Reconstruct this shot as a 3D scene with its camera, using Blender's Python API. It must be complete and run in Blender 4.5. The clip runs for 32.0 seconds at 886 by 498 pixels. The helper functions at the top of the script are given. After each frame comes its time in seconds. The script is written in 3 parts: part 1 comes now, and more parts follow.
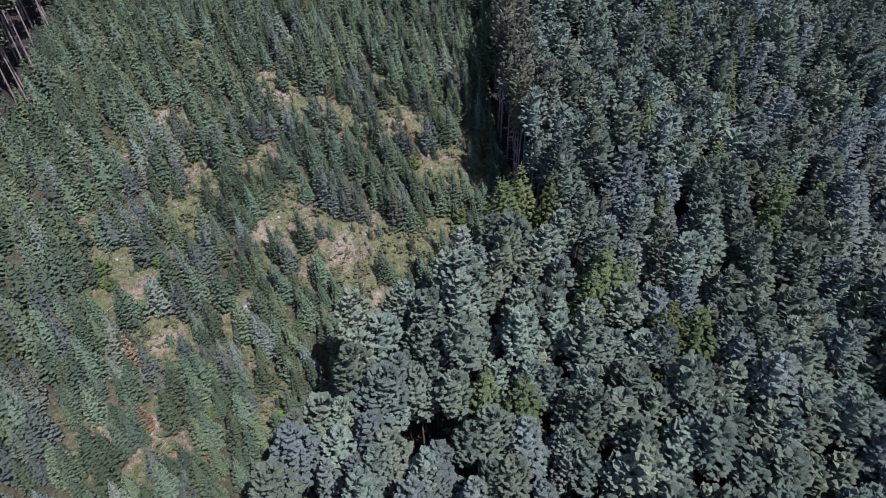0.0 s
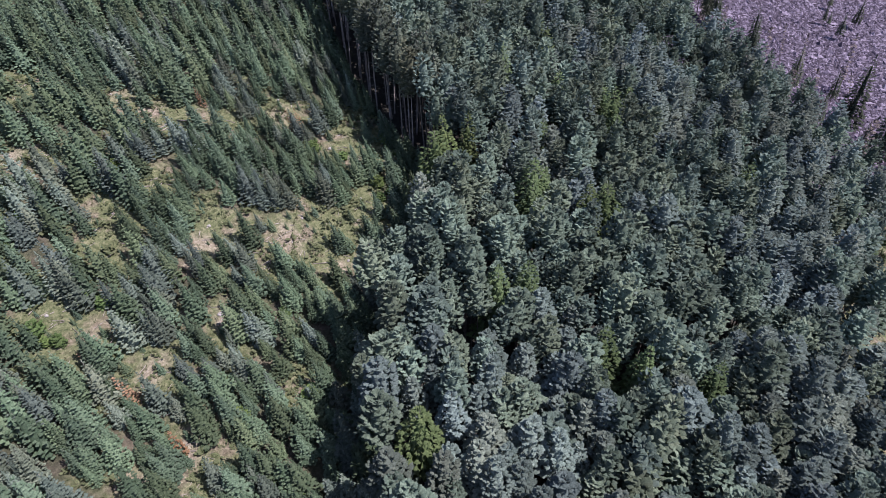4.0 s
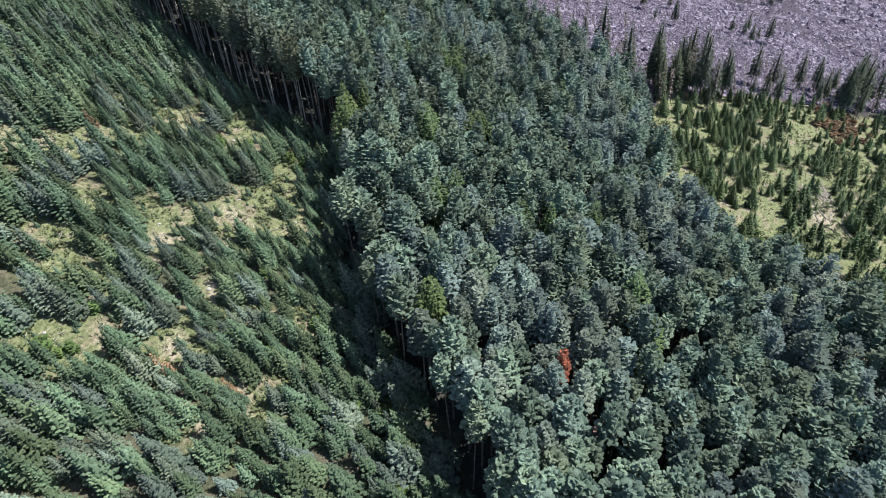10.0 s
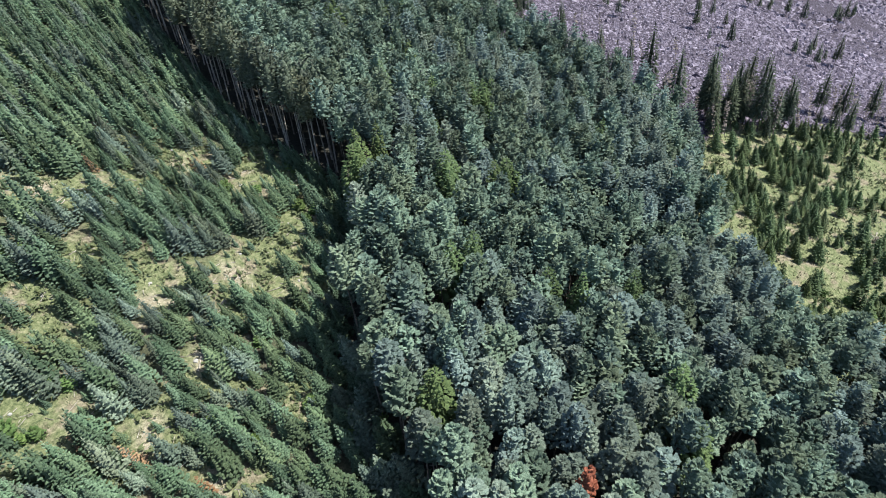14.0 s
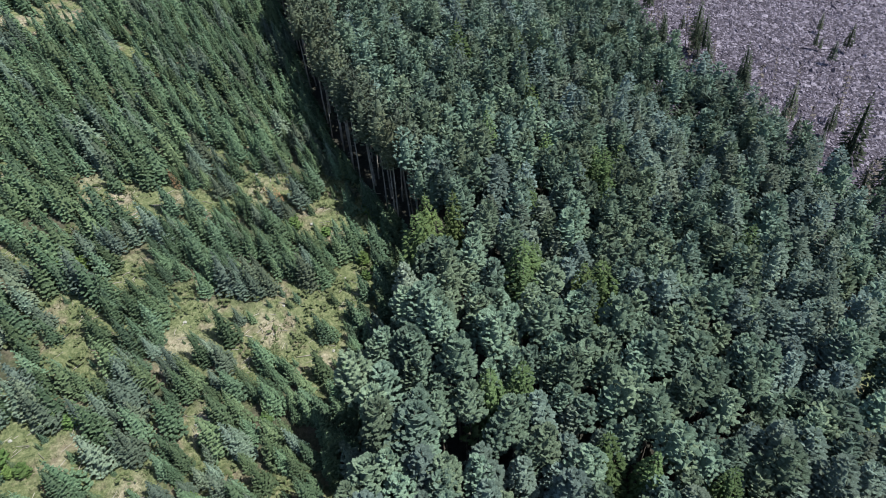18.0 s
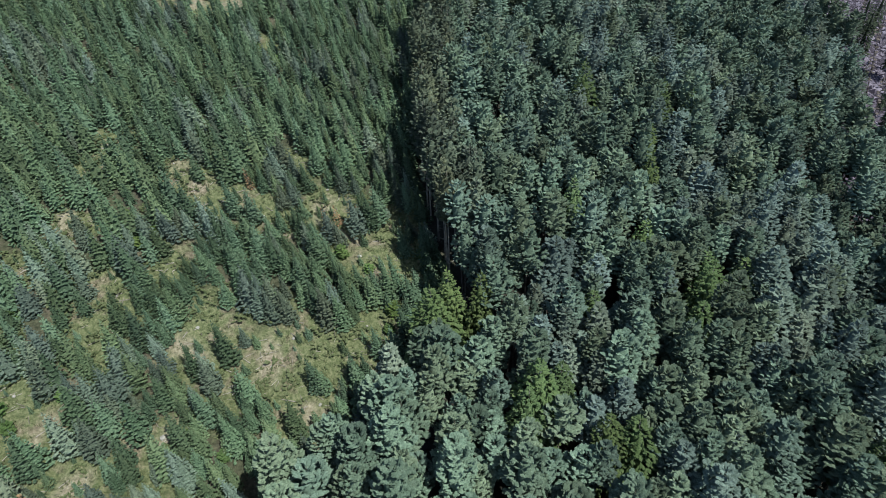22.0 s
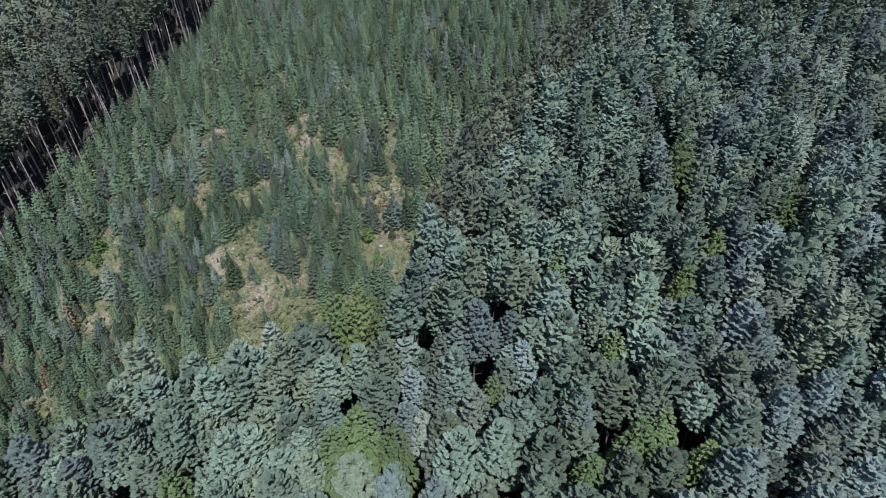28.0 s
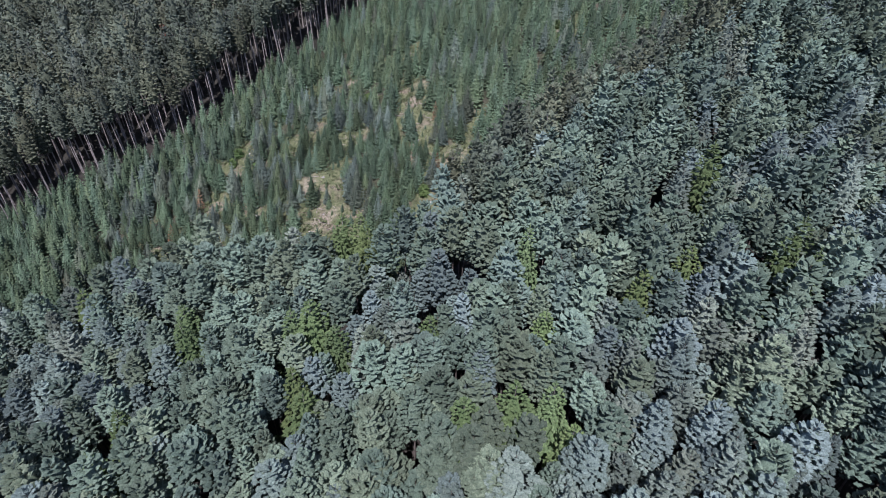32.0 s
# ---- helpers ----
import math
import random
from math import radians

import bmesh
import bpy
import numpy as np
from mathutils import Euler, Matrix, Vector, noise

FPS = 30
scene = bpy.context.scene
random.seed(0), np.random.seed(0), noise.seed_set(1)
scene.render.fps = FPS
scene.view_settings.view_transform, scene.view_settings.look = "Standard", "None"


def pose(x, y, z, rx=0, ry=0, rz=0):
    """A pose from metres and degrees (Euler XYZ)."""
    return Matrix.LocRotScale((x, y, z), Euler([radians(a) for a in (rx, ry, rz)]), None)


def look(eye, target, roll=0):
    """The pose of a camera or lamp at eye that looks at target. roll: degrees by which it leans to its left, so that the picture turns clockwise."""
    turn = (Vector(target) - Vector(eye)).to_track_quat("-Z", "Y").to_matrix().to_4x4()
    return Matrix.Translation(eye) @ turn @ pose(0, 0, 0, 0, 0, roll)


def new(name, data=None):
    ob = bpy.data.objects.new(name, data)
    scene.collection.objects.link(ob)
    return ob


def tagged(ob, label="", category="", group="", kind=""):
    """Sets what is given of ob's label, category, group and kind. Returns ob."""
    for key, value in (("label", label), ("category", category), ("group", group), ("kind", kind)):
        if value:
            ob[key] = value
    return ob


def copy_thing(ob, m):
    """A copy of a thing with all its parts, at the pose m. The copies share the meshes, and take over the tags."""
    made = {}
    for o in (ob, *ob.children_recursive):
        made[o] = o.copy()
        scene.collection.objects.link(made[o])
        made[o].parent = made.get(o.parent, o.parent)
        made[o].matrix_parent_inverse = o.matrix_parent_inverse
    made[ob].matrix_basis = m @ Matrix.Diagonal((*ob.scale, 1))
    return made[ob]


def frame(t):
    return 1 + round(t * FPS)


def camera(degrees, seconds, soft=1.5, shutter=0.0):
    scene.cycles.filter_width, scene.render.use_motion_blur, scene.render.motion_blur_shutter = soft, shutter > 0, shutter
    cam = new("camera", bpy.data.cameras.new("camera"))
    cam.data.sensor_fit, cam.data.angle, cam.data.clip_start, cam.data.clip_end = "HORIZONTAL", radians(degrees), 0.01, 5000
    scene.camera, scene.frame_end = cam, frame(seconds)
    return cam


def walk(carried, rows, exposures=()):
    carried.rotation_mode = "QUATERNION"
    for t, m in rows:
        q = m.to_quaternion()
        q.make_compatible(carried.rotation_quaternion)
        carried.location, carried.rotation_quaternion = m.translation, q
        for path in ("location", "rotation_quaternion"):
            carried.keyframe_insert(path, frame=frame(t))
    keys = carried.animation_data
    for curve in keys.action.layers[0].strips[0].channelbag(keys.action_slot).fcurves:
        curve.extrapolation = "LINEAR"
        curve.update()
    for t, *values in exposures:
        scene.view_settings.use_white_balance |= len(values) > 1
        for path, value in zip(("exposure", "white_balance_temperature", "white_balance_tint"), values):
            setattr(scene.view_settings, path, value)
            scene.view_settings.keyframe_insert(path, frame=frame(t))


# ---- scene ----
cam = camera(78.91, 32.0, soft=0.6)
# seconds, x, y, z, yaw, pitch, roll
ROWS = [
    (0.0, 0.00, 0.00, 86.00, -0.00, -39.73, 0.22),
    (0.5, -3.70, -1.18, 86.19, -3.88, -39.68, 0.16),
    (1.0, -7.49, -2.31, 86.36, -8.39, -39.67, 0.17),
    (1.5, -11.26, -3.48, 86.54, -12.17, -39.73, 0.32),
    (2.0, -14.99, -4.54, 86.64, -15.50, -39.77, 0.49),
    (2.5, -18.70, -5.52, 86.61, -18.74, -39.75, 0.72),
    (3.0, -22.63, -6.52, 86.52, -22.29, -39.65, 1.01),
    (3.5, -26.89, -7.61, 86.53, -25.85, -39.49, 1.37),
    (4.0, -31.18, -8.70, 86.60, -29.19, -39.27, 1.65),
    (4.5, -35.39, -9.77, 86.65, -32.18, -39.07, 1.92),
    (6.5, -51.75, -13.26, 87.27, -42.00, -38.59, 2.33),
    (7.0, -55.57, -14.25, 87.38, -43.48, -38.62, 2.26),
    (7.5, -59.13, -15.06, 87.42, -45.06, -38.63, 1.95),
    (8.0, -62.06, -15.52, 87.54, -46.41, -38.46, 1.45),
    (8.5, -64.14, -15.71, 87.67, -46.87, -38.29, 0.95),
    (9.0, -65.49, -15.76, 87.83, -48.61, -38.24, 0.62),
    (9.5, -66.26, -15.64, 87.97, -50.96, -38.21, 0.42),
    (10.0, -66.50, -15.35, 88.05, -53.51, -38.17, 0.16),
    (10.5, -66.13, -14.89, 88.15, -54.77, -38.06, -0.20),
    (11.0, -65.15, -14.43, 88.21, -55.18, -37.90, -0.51),
    (11.5, -63.73, -13.89, 88.31, -55.42, -37.79, -0.89),
    (12.0, -61.85, -13.15, 88.49, -55.36, -37.72, -1.26),
    (12.5, -59.55, -12.19, 88.70, -54.94, -37.65, -1.49),
    (13.0, -56.83, -11.08, 88.96, -53.55, -37.58, -1.61),
    (13.5, -53.78, -9.86, 89.26, -51.36, -37.51, -1.64),
    (14.0, -50.62, -8.70, 89.64, -48.22, -37.44, -1.45),
    (14.5, -47.39, -7.50, 90.03, -45.96, -37.46, -1.37),
    (16.5, -34.35, -2.85, 92.80, -38.43, -37.98, -1.02),
    (17.0, -30.70, -1.72, 92.92, -35.39, -37.94, -1.04),
    (17.5, -27.03, -0.60, 93.10, -32.23, -37.90, -1.10),
    (18.0, -23.43, 0.57, 93.30, -29.06, -37.93, -1.16),
    (18.5, -19.86, 1.84, 93.48, -26.07, -37.93, -1.10),
    (19.0, -16.28, 3.17, 93.54, -22.98, -37.96, -1.03),
    (19.5, -12.74, 4.44, 93.60, -19.93, -37.93, -1.01),
    (20.0, -9.24, 5.76, 93.64, -16.98, -37.90, -0.98),
    (20.5, -5.70, 7.10, 93.67, -14.37, -37.84, -0.91),
    (21.0, -2.18, 8.45, 93.75, -11.62, -37.83, -0.82),
    (21.5, 1.41, 9.73, 93.85, -8.73, -37.81, -0.70),
    (22.0, 5.04, 11.03, 93.97, -5.91, -37.80, -0.62),
    (22.5, 8.73, 12.34, 94.21, -3.08, -37.85, -0.52),
    (23.0, 12.42, 13.68, 94.54, -1.04, -37.97, -0.43),
    (23.5, 16.17, 15.00, 94.81, 1.24, -38.09, -0.37),
    (24.0, 19.89, 16.32, 94.99, 4.54, -38.14, -0.39),
    (24.5, 23.65, 17.74, 95.03, 8.58, -38.21, -0.24),
    (25.0, 27.28, 19.14, 95.12, 12.74, -38.21, -0.13),
    (25.5, 30.96, 20.47, 95.20, 16.37, -38.24, 0.07),
    (27.5, 46.63, 25.50, 95.13, 27.05, -38.29, -0.15),
    (28.0, 50.62, 26.98, 95.35, 30.22, -38.40, -0.18),
    (28.5, 54.54, 28.43, 95.54, 33.67, -38.50, -0.19),
    (29.0, 58.35, 29.81, 95.76, 36.52, -38.59, -0.15),
    (29.5, 62.05, 31.17, 95.99, 39.25, -38.70, -0.11),
    (30.0, 65.79, 32.43, 96.24, 42.09, -38.77, -0.12),
    (30.5, 69.49, 33.73, 96.55, 44.90, -38.87, -0.10),
    (31.0, 73.08, 35.08, 96.80, 47.58, -39.00, -0.09),
    (31.5, 76.70, 36.50, 96.95, 51.00, -39.07, -0.13),
    (32.0, 80.26, 37.97, 97.03, 54.54, -39.13, -0.15),
]
EXPOSURES = [(0.0, 0.38, 6040, 30), (2.0, 0.54, 6170, 30), (4.0, 0.70, 6220, 26), (8.0, 1.04, 6400, 10), (13.0, 1.26, 6500, 3), (19.0, 0.62, 6450, -2), (23.0, 0.38, 6290, -3),
             (28.0, 0.36, 5990, 15), (32.0, 0.43, 5900, 23)]
walk(cam, [(t, pose(x, y, z, 0, 0, yaw) @ pose(0, 0, 0, 90 + pitch) @ pose(0, 0, 0, 0, 0, roll))
           for t, x, y, z, yaw, pitch, roll in ROWS], EXPOSURES)

# ---- light: clear sky, high sun behind the south-eastern shoulder ----
SUN_DIR = Vector((0.362, -0.324, 0.874)).normalized()
world = bpy.data.worlds.new("sky")
scene.world = world
world.use_nodes = True
wn = world.node_tree.nodes
sky = wn.new("ShaderNodeTexSky")
sky.sky_type = "NISHITA"
sky.sun_disc = False
sky.sun_elevation = math.asin(SUN_DIR.z)
sky.sun_rotation = math.atan2(SUN_DIR.x, SUN_DIR.y)
wn["Background"].inputs["Strength"].default_value = 0.095
world.node_tree.links.new(sky.outputs[0], wn["Background"].inputs[0])
sun = new("sun", bpy.data.lights.new("sun", "SUN"))
sun.data.energy = 4.6
sun.data.angle = radians(0.53)
sun.data.color = (1.0, 0.96, 0.9)
sun.matrix_world = look(SUN_DIR * 300, (0, 0, 0))


# ---- materials ----
def base_material(name, rough=0.6, spec=0.3):
    m = bpy.data.materials.new(name)
    m.use_nodes = True
    b = m.node_tree.nodes["Principled BSDF"]
    b.inputs["Roughness"].default_value = rough
    b.inputs["Specular IOR Level"].default_value = spec
    return m, m.node_tree.nodes, m.node_tree.links, b


def ramp(nodes, stops):
    r = nodes.new("ShaderNodeValToRGB")
    els = r.color_ramp.elements
    while len(els) < len(stops):
        els.new(0.5)
    for e, (p, c) in zip(els, stops):
        e.position, e.color = p, (*c, 1)
    return r


def mixer(nodes, links, fac, a, b, kind="MIX"):
    m = nodes.new("ShaderNodeMix")
    m.data_type, m.blend_type = "RGBA", kind
    for i, v in ((0, fac), (6, a), (7, b)):
        if isinstance(v, (int, float)):
            m.inputs[i].default_value = v
        elif isinstance(v, tuple):
            m.inputs[i].default_value = (*v, 1)
        else:
            links.new(v, m.inputs[i])
    return m.outputs[2]


def noise_tex(nodes, links, scale, detail=3, coord=None, rough=0.6):
    n = nodes.new("ShaderNodeTexNoise")
    n.inputs["Scale"].default_value, n.inputs["Detail"].default_value = scale, detail
    n.inputs["Roughness"].default_value = rough
    if coord is not None:
        links.new(coord, n.inputs["Vector"])
    return n


def foliage(name, deep, mid, pale, rough=0.7, through_light=0.22, cell=False, spread=0.34):
    """Needles: a tone for each tree, then boughs and a fine grain. cell: where many trees stand in one mesh, each with its own tone."""
    m, n, l, b = base_material(name, rough, 0.15)
    b.inputs["Diffuse Roughness"].default_value = 1.0
    geo = n.new("ShaderNodeNewGeometry")
    pos = geo.outputs["Position"]
    if cell:
        own_tone, own_hue = n.new("ShaderNodeAttribute"), n.new("ShaderNodeAttribute")
        own_tone.attribute_name, own_hue.attribute_name = "tone", "hue"
        tone, hue = own_tone.outputs["Fac"], own_hue.outputs["Fac"]
    else:
        info = n.new("ShaderNodeObjectInfo")
        white = n.new("ShaderNodeTexWhiteNoise")
        white.noise_dimensions = "1D"
        l.new(info.outputs["Random"], white.inputs["W"])
        tone, hue = info.outputs["Random"], white.outputs["Value"]

    def madd(x, k, y):
        q = n.new("ShaderNodeMath")
        q.operation = "MULTIPLY_ADD"
        l.new(x, q.inputs[0])
        q.inputs[1].default_value = k
        if isinstance(y, (int, float)):
            q.inputs[2].default_value = y
        else:
            l.new(y, q.inputs[2])
        return q.outputs[0]

    grain = noise_tex(n, l, 2.6, 4, pos, 0.7)
    mix1 = madd(geo.outputs["Random Per Island"], 0.32, madd(grain.outputs["Fac"], 0.7, -0.06))
    r = ramp(n, [(0.15, deep), (0.45, mid), (0.85, pale)])
    l.new(mix1, r.inputs[0])
    # each tree is lighter or darker, greyer, browner or more silvery than the next
    own = ramp(n, [(0.0, (1 - spread,) * 3), (0.5, (1, 1, 1)), (1.0, (1 + 1.5 * spread,) * 3)])
    l.new(tone, own.inputs[0])
    cast = ramp(n, [(0.0, (1.08, 0.99, 0.89)), (0.3, (1.02, 1.0, 0.96)), (0.65, (0.97, 1.0, 1.01)), (1.0, (0.99, 1.0, 1.1))])
    l.new(hue, cast.inputs[0])
    needles = noise_tex(n, l, 5.5, 3, pos, 0.8)
    gr = ramp(n, [(0.34, (0.55, 0.55, 0.55)), (0.52, (1.0, 1.0, 1.0)), (0.7, (1.35, 1.35, 1.3))])
    l.new(needles.outputs["Fac"], gr.inputs[0])
    tint = mixer(n, l, 1.0, r.outputs[0], gr.outputs[0], "MULTIPLY")
    tint = mixer(n, l, 1.0, tint, own.outputs[0], "MULTIPLY")
    tint = mixer(n, l, 1.0, tint, cast.outputs[0], "MULTIPLY")
    l.new(tint, b.inputs["Base Color"])
    bump = n.new("ShaderNodeBump")
    bump.inputs["Strength"].default_value, bump.inputs["Distance"].default_value = 0.6, 0.15
    fine = noise_tex(n, l, 7.0, 2, pos)
    l.new(fine.outputs["Fac"], bump.inputs["Height"])
    l.new(bump.outputs[0], b.inputs["Normal"])
    if through_light:
        t = n.new("ShaderNodeBsdfTranslucent")
        mx = n.new("ShaderNodeMixShader")
        mx.inputs[0].default_value = through_light
        l.new(tint, t.inputs[0])
        l.new(b.outputs[0], mx.inputs[1]); l.new(t.outputs[0], mx.inputs[2])
        l.new(mx.outputs[0], n["Material Output"].inputs[0])
    return m


def bark(name, dark, pale):
    m, n, l, b = base_material(name, 0.9, 0.1)
    geo = n.new("ShaderNodeNewGeometry")
    g = noise_tex(n, l, 1.4, 5, geo.outputs["Position"], 0.7)
    r = ramp(n, [(0.35, dark), (0.65, pale)])
    l.new(g.outputs["Fac"], r.inputs[0]); l.new(r.outputs[0], b.inputs["Base Color"])
    return m


def mottled(name, stops, scale, rough=0.9, bump_h=0.05):
    m, n, l, b = base_material(name, rough, 0.2)
    geo = n.new("ShaderNodeNewGeometry")
    g = noise_tex(n, l, scale, 5, geo.outputs["Position"], 0.65)
    add = n.new("ShaderNodeMath"); add.operation = "MULTIPLY_ADD"
    l.new(geo.outputs["Random Per Island"], add.inputs[0]); add.inputs[1].default_value = 0.4
    l.new(g.outputs["Fac"], add.inputs[2])
    sub = n.new("ShaderNodeMath"); sub.operation = "SUBTRACT"
    l.new(add.outputs[0], sub.inputs[0]); sub.inputs[1].default_value = 0.2
    r = ramp(n, stops)
    l.new(sub.outputs[0], r.inputs[0]); l.new(r.outputs[0], b.inputs["Base Color"])
    bp = n.new("ShaderNodeBump"); bp.inputs["Strength"].default_value = 0.6; bp.inputs["Distance"].default_value = bump_h
    l.new(g.outputs["Fac"], bp.inputs["Height"]); l.new(bp.outputs[0], b.inputs["Normal"])
    return m


NEEDLES = {
    "pine_needles": ((0.064, 0.096, 0.074), (0.114, 0.159, 0.122), (0.178, 0.23, 0.182)),
    "blue_needles": ((0.07, 0.1, 0.086), (0.126, 0.165, 0.146), (0.197, 0.248, 0.226)),
    "grey_pine_needles": ((0.06, 0.076, 0.054), (0.104, 0.126, 0.092), (0.165, 0.188, 0.142)),
    "young_needles": ((0.04, 0.068, 0.041), (0.085, 0.127, 0.078), (0.155, 0.203, 0.132)),
    "young_blue_needles": ((0.054, 0.078, 0.062), (0.106, 0.138, 0.11), (0.18, 0.22, 0.18)),
    "spruce_needles": ((0.06, 0.092, 0.046), (0.108, 0.15, 0.075), (0.175, 0.22, 0.118)),
}


def needle_pair(name, through_light):
    """The same needles for single trees and for trees that share a mesh."""
    return foliage(name, *NEEDLES[name], through_light=through_light), foliage(name + "_in_mass", *NEEDLES[name], through_light=through_light, cell=True)


M_PINE, M_PINE_MASS = needle_pair("pine_needles", 0.1)
M_BLUE, M_BLUE_MASS = needle_pair("blue_needles", 0.1)
M_GREYPINE, M_GREYPINE_MASS = needle_pair("grey_pine_needles", 0.1)
M_YOUNG, M_YOUNG_MASS = needle_pair("young_needles", 0.12)
M_YOUNGBLUE, M_YOUNGBLUE_MASS = needle_pair("young_blue_needles", 0.12)
M_SPRUCE, M_SPRUCE_MASS = needle_pair("spruce_needles", 0.3)
M_OLIVE = foliage("olive_needles", (0.062, 0.1, 0.042), (0.11, 0.16, 0.07), (0.168, 0.218, 0.106), spread=0.25)
M_DARK = foliage("dark_needles", (0.036, 0.05, 0.034), (0.07, 0.09, 0.06), (0.125, 0.145, 0.098))
M_SHRUB = foliage("shrub_leaves", (0.06, 0.105, 0.034), (0.11, 0.168, 0.06), (0.18, 0.245, 0.1), 0.6, 0.3)
M_BRUSH = foliage("brush_leaves", (0.09, 0.115, 0.05), (0.165, 0.19, 0.092), (0.26, 0.27, 0.155), 0.6, 0.3)
M_RUST = foliage("dead_needles", (0.1, 0.036, 0.026), (0.2, 0.07, 0.048), (0.28, 0.125, 0.092), 0.8, 0.1)
M_RUSSET = foliage("russet_leaves", (0.12, 0.075, 0.046), (0.2, 0.128, 0.08), (0.28, 0.195, 0.125), 0.8, 0.1)
M_PINK = foliage("bare_twigs", (0.14, 0.08, 0.075), (0.24, 0.15, 0.14), (0.34, 0.24, 0.22), 0.8, 0.0)
M_GRASS = foliage("grass_blades", (0.07, 0.088, 0.035), (0.13, 0.142, 0.068), (0.23, 0.222, 0.13), 0.7, 0.2)
M_BARK = bark("bark", (0.15, 0.132, 0.122), (0.36, 0.33, 0.31))
M_DARKBARK = bark("dark_bark", (0.07, 0.058, 0.05), (0.19, 0.165, 0.15))
M_GREYWOOD = bark("weathered_wood", (0.16, 0.14, 0.125), (0.38, 0.345, 0.31))
M_SNAG = bark("charred_snag", (0.06, 0.05, 0.05), (0.2, 0.17, 0.16))
M_STONE = mottled("pale_stone", [(0.2, (0.18, 0.17, 0.16)), (0.8, (0.4, 0.38, 0.36))], 2.0)
M_ROCK = mottled("talus_rock", [(0.15, (0.035, 0.028, 0.04)), (0.45, (0.105, 0.088, 0.122)), (0.8, (0.27, 0.235, 0.305))], 1.2)


def ground_material():
    m, n, l, b = base_material("hillside", 0.95, 0.1)
    geo = n.new("ShaderNodeNewGeometry")
    pos = geo.outputs["Position"]
    ag, at, bare = (n.new("ShaderNodeAttribute") for _ in range(3))
    ag.attribute_name, at.attribute_name, bare.attribute_name = "meadow", "talus", "bare"
    fine, mid, big = noise_tex(n, l, 1.5, 7, pos, 0.82), noise_tex(n, l, 0.22, 4, pos), noise_tex(n, l, 0.06, 3, pos)
    # forest floor colour; also stands in for the shade between young firs
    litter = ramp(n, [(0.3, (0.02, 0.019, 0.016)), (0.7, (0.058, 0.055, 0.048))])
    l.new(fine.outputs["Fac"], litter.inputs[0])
    grass = ramp(n, [(0.34, (0.032, 0.046, 0.02)), (0.5, (0.115, 0.13, 0.066)), (0.68, (0.245, 0.235, 0.145))])
    l.new(fine.outputs["Fac"], grass.inputs[0])
    dirt = ramp(n, [(0.32, (0.05, 0.044, 0.03)), (0.52, (0.175, 0.15, 0.108)), (0.72, (0.37, 0.325, 0.25))])
    l.new(fine.outputs["Fac"], dirt.inputs[0])
    pick = ramp(n, [(0.5, (0, 0, 0)), (0.63, (1, 1, 1))])
    l.new(mid.outputs["Fac"], pick.inputs[0])
    open_ground = mixer(n, l, pick.outputs[0], grass.outputs[0], dirt.outputs[0])
    stone = ramp(n, [(0.4, (0.014, 0.011, 0.017)), (0.54, (0.055, 0.046, 0.064)), (0.72, (0.17, 0.148, 0.192))])
    l.new(fine.outputs["Fac"], stone.inputs[0])
    soil = ramp(n, [(0.35, (0.13, 0.105, 0.082)), (0.52, (0.3, 0.25, 0.2)), (0.68, (0.46, 0.4, 0.33))])
    l.new(fine.outputs["Fac"], soil.inputs[0])
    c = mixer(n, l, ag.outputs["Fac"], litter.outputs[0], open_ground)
    c = mixer(n, l, bare.outputs["Fac"], c, soil.outputs[0])
    c = mixer(n, l, at.outputs["Fac"], c, stone.outputs[0])
    l.new(c, b.inputs["Base Color"])
    bp = n.new("ShaderNodeBump"); bp.inputs["Strength"].default_value = 0.9; bp.inputs["Distance"].default_value = 0.25
    l.new(fine.outputs["Fac"], bp.inputs["Height"]); l.new(bp.outputs[0], b.inputs["Normal"])
    return m


M_GROUND = ground_material()

# ---- plan ----
R = np.random.RandomState(7)


def lattice(ix, iy, seed):
    h = np.sin(ix * 127.1 + iy * 311.7 + seed * 74.7) * 43758.5453
    return h - np.floor(h)


def vnoise(x, y, scale, seed=0):
    x, y = np.asarray(x, float) / scale, np.asarray(y, float) / scale
    ix, iy = np.floor(x), np.floor(y)
    fx, fy = x - ix, y - iy
    fx, fy = fx * fx * (3 - 2 * fx), fy * fy * (3 - 2 * fy)
    a, b = lattice(ix, iy, seed), lattice(ix + 1, iy, seed)
    c, d = lattice(ix, iy + 1, seed), lattice(ix + 1, iy + 1, seed)
    return (a * (1 - fx) + b * fx) * (1 - fy) + (c * (1 - fx) + d * fx) * fy


def height(x, y):
    """The hillside: it climbs to the north and falls gently to the east."""
    x, y = np.asarray(x, float), np.asarray(y, float)
    s = np.clip((40 - x) / 50, 0, 1)
    yy = np.clip(y, -260, 420)
    xx = np.clip(x, -300, 700)
    z = 2.8 - 0.051 * xx + 0.274 * yy + 0.024 * np.maximum(xx - 40, 0) + 0.055 * (np.clip(yy, -40, 200) - 80) * s
    return z + (vnoise(x, y, 22, 1) - 0.5) * 1.6 + (vnoise(x, y, 6, 2) - 0.5) * 0.5


def inside(poly, x, y):
    x, y = np.asarray(x, float), np.asarray(y, float)
    hit = np.zeros(x.shape, bool)
    for (x0, y0), (x1, y1) in zip(poly, poly[1:] + poly[:1]):
        if y0 != y1:
            hit ^= ((y0 > y) != (y1 > y)) & (x < (x1 - x0) * (y - y0) / (y1 - y0) + x0)
    return hit


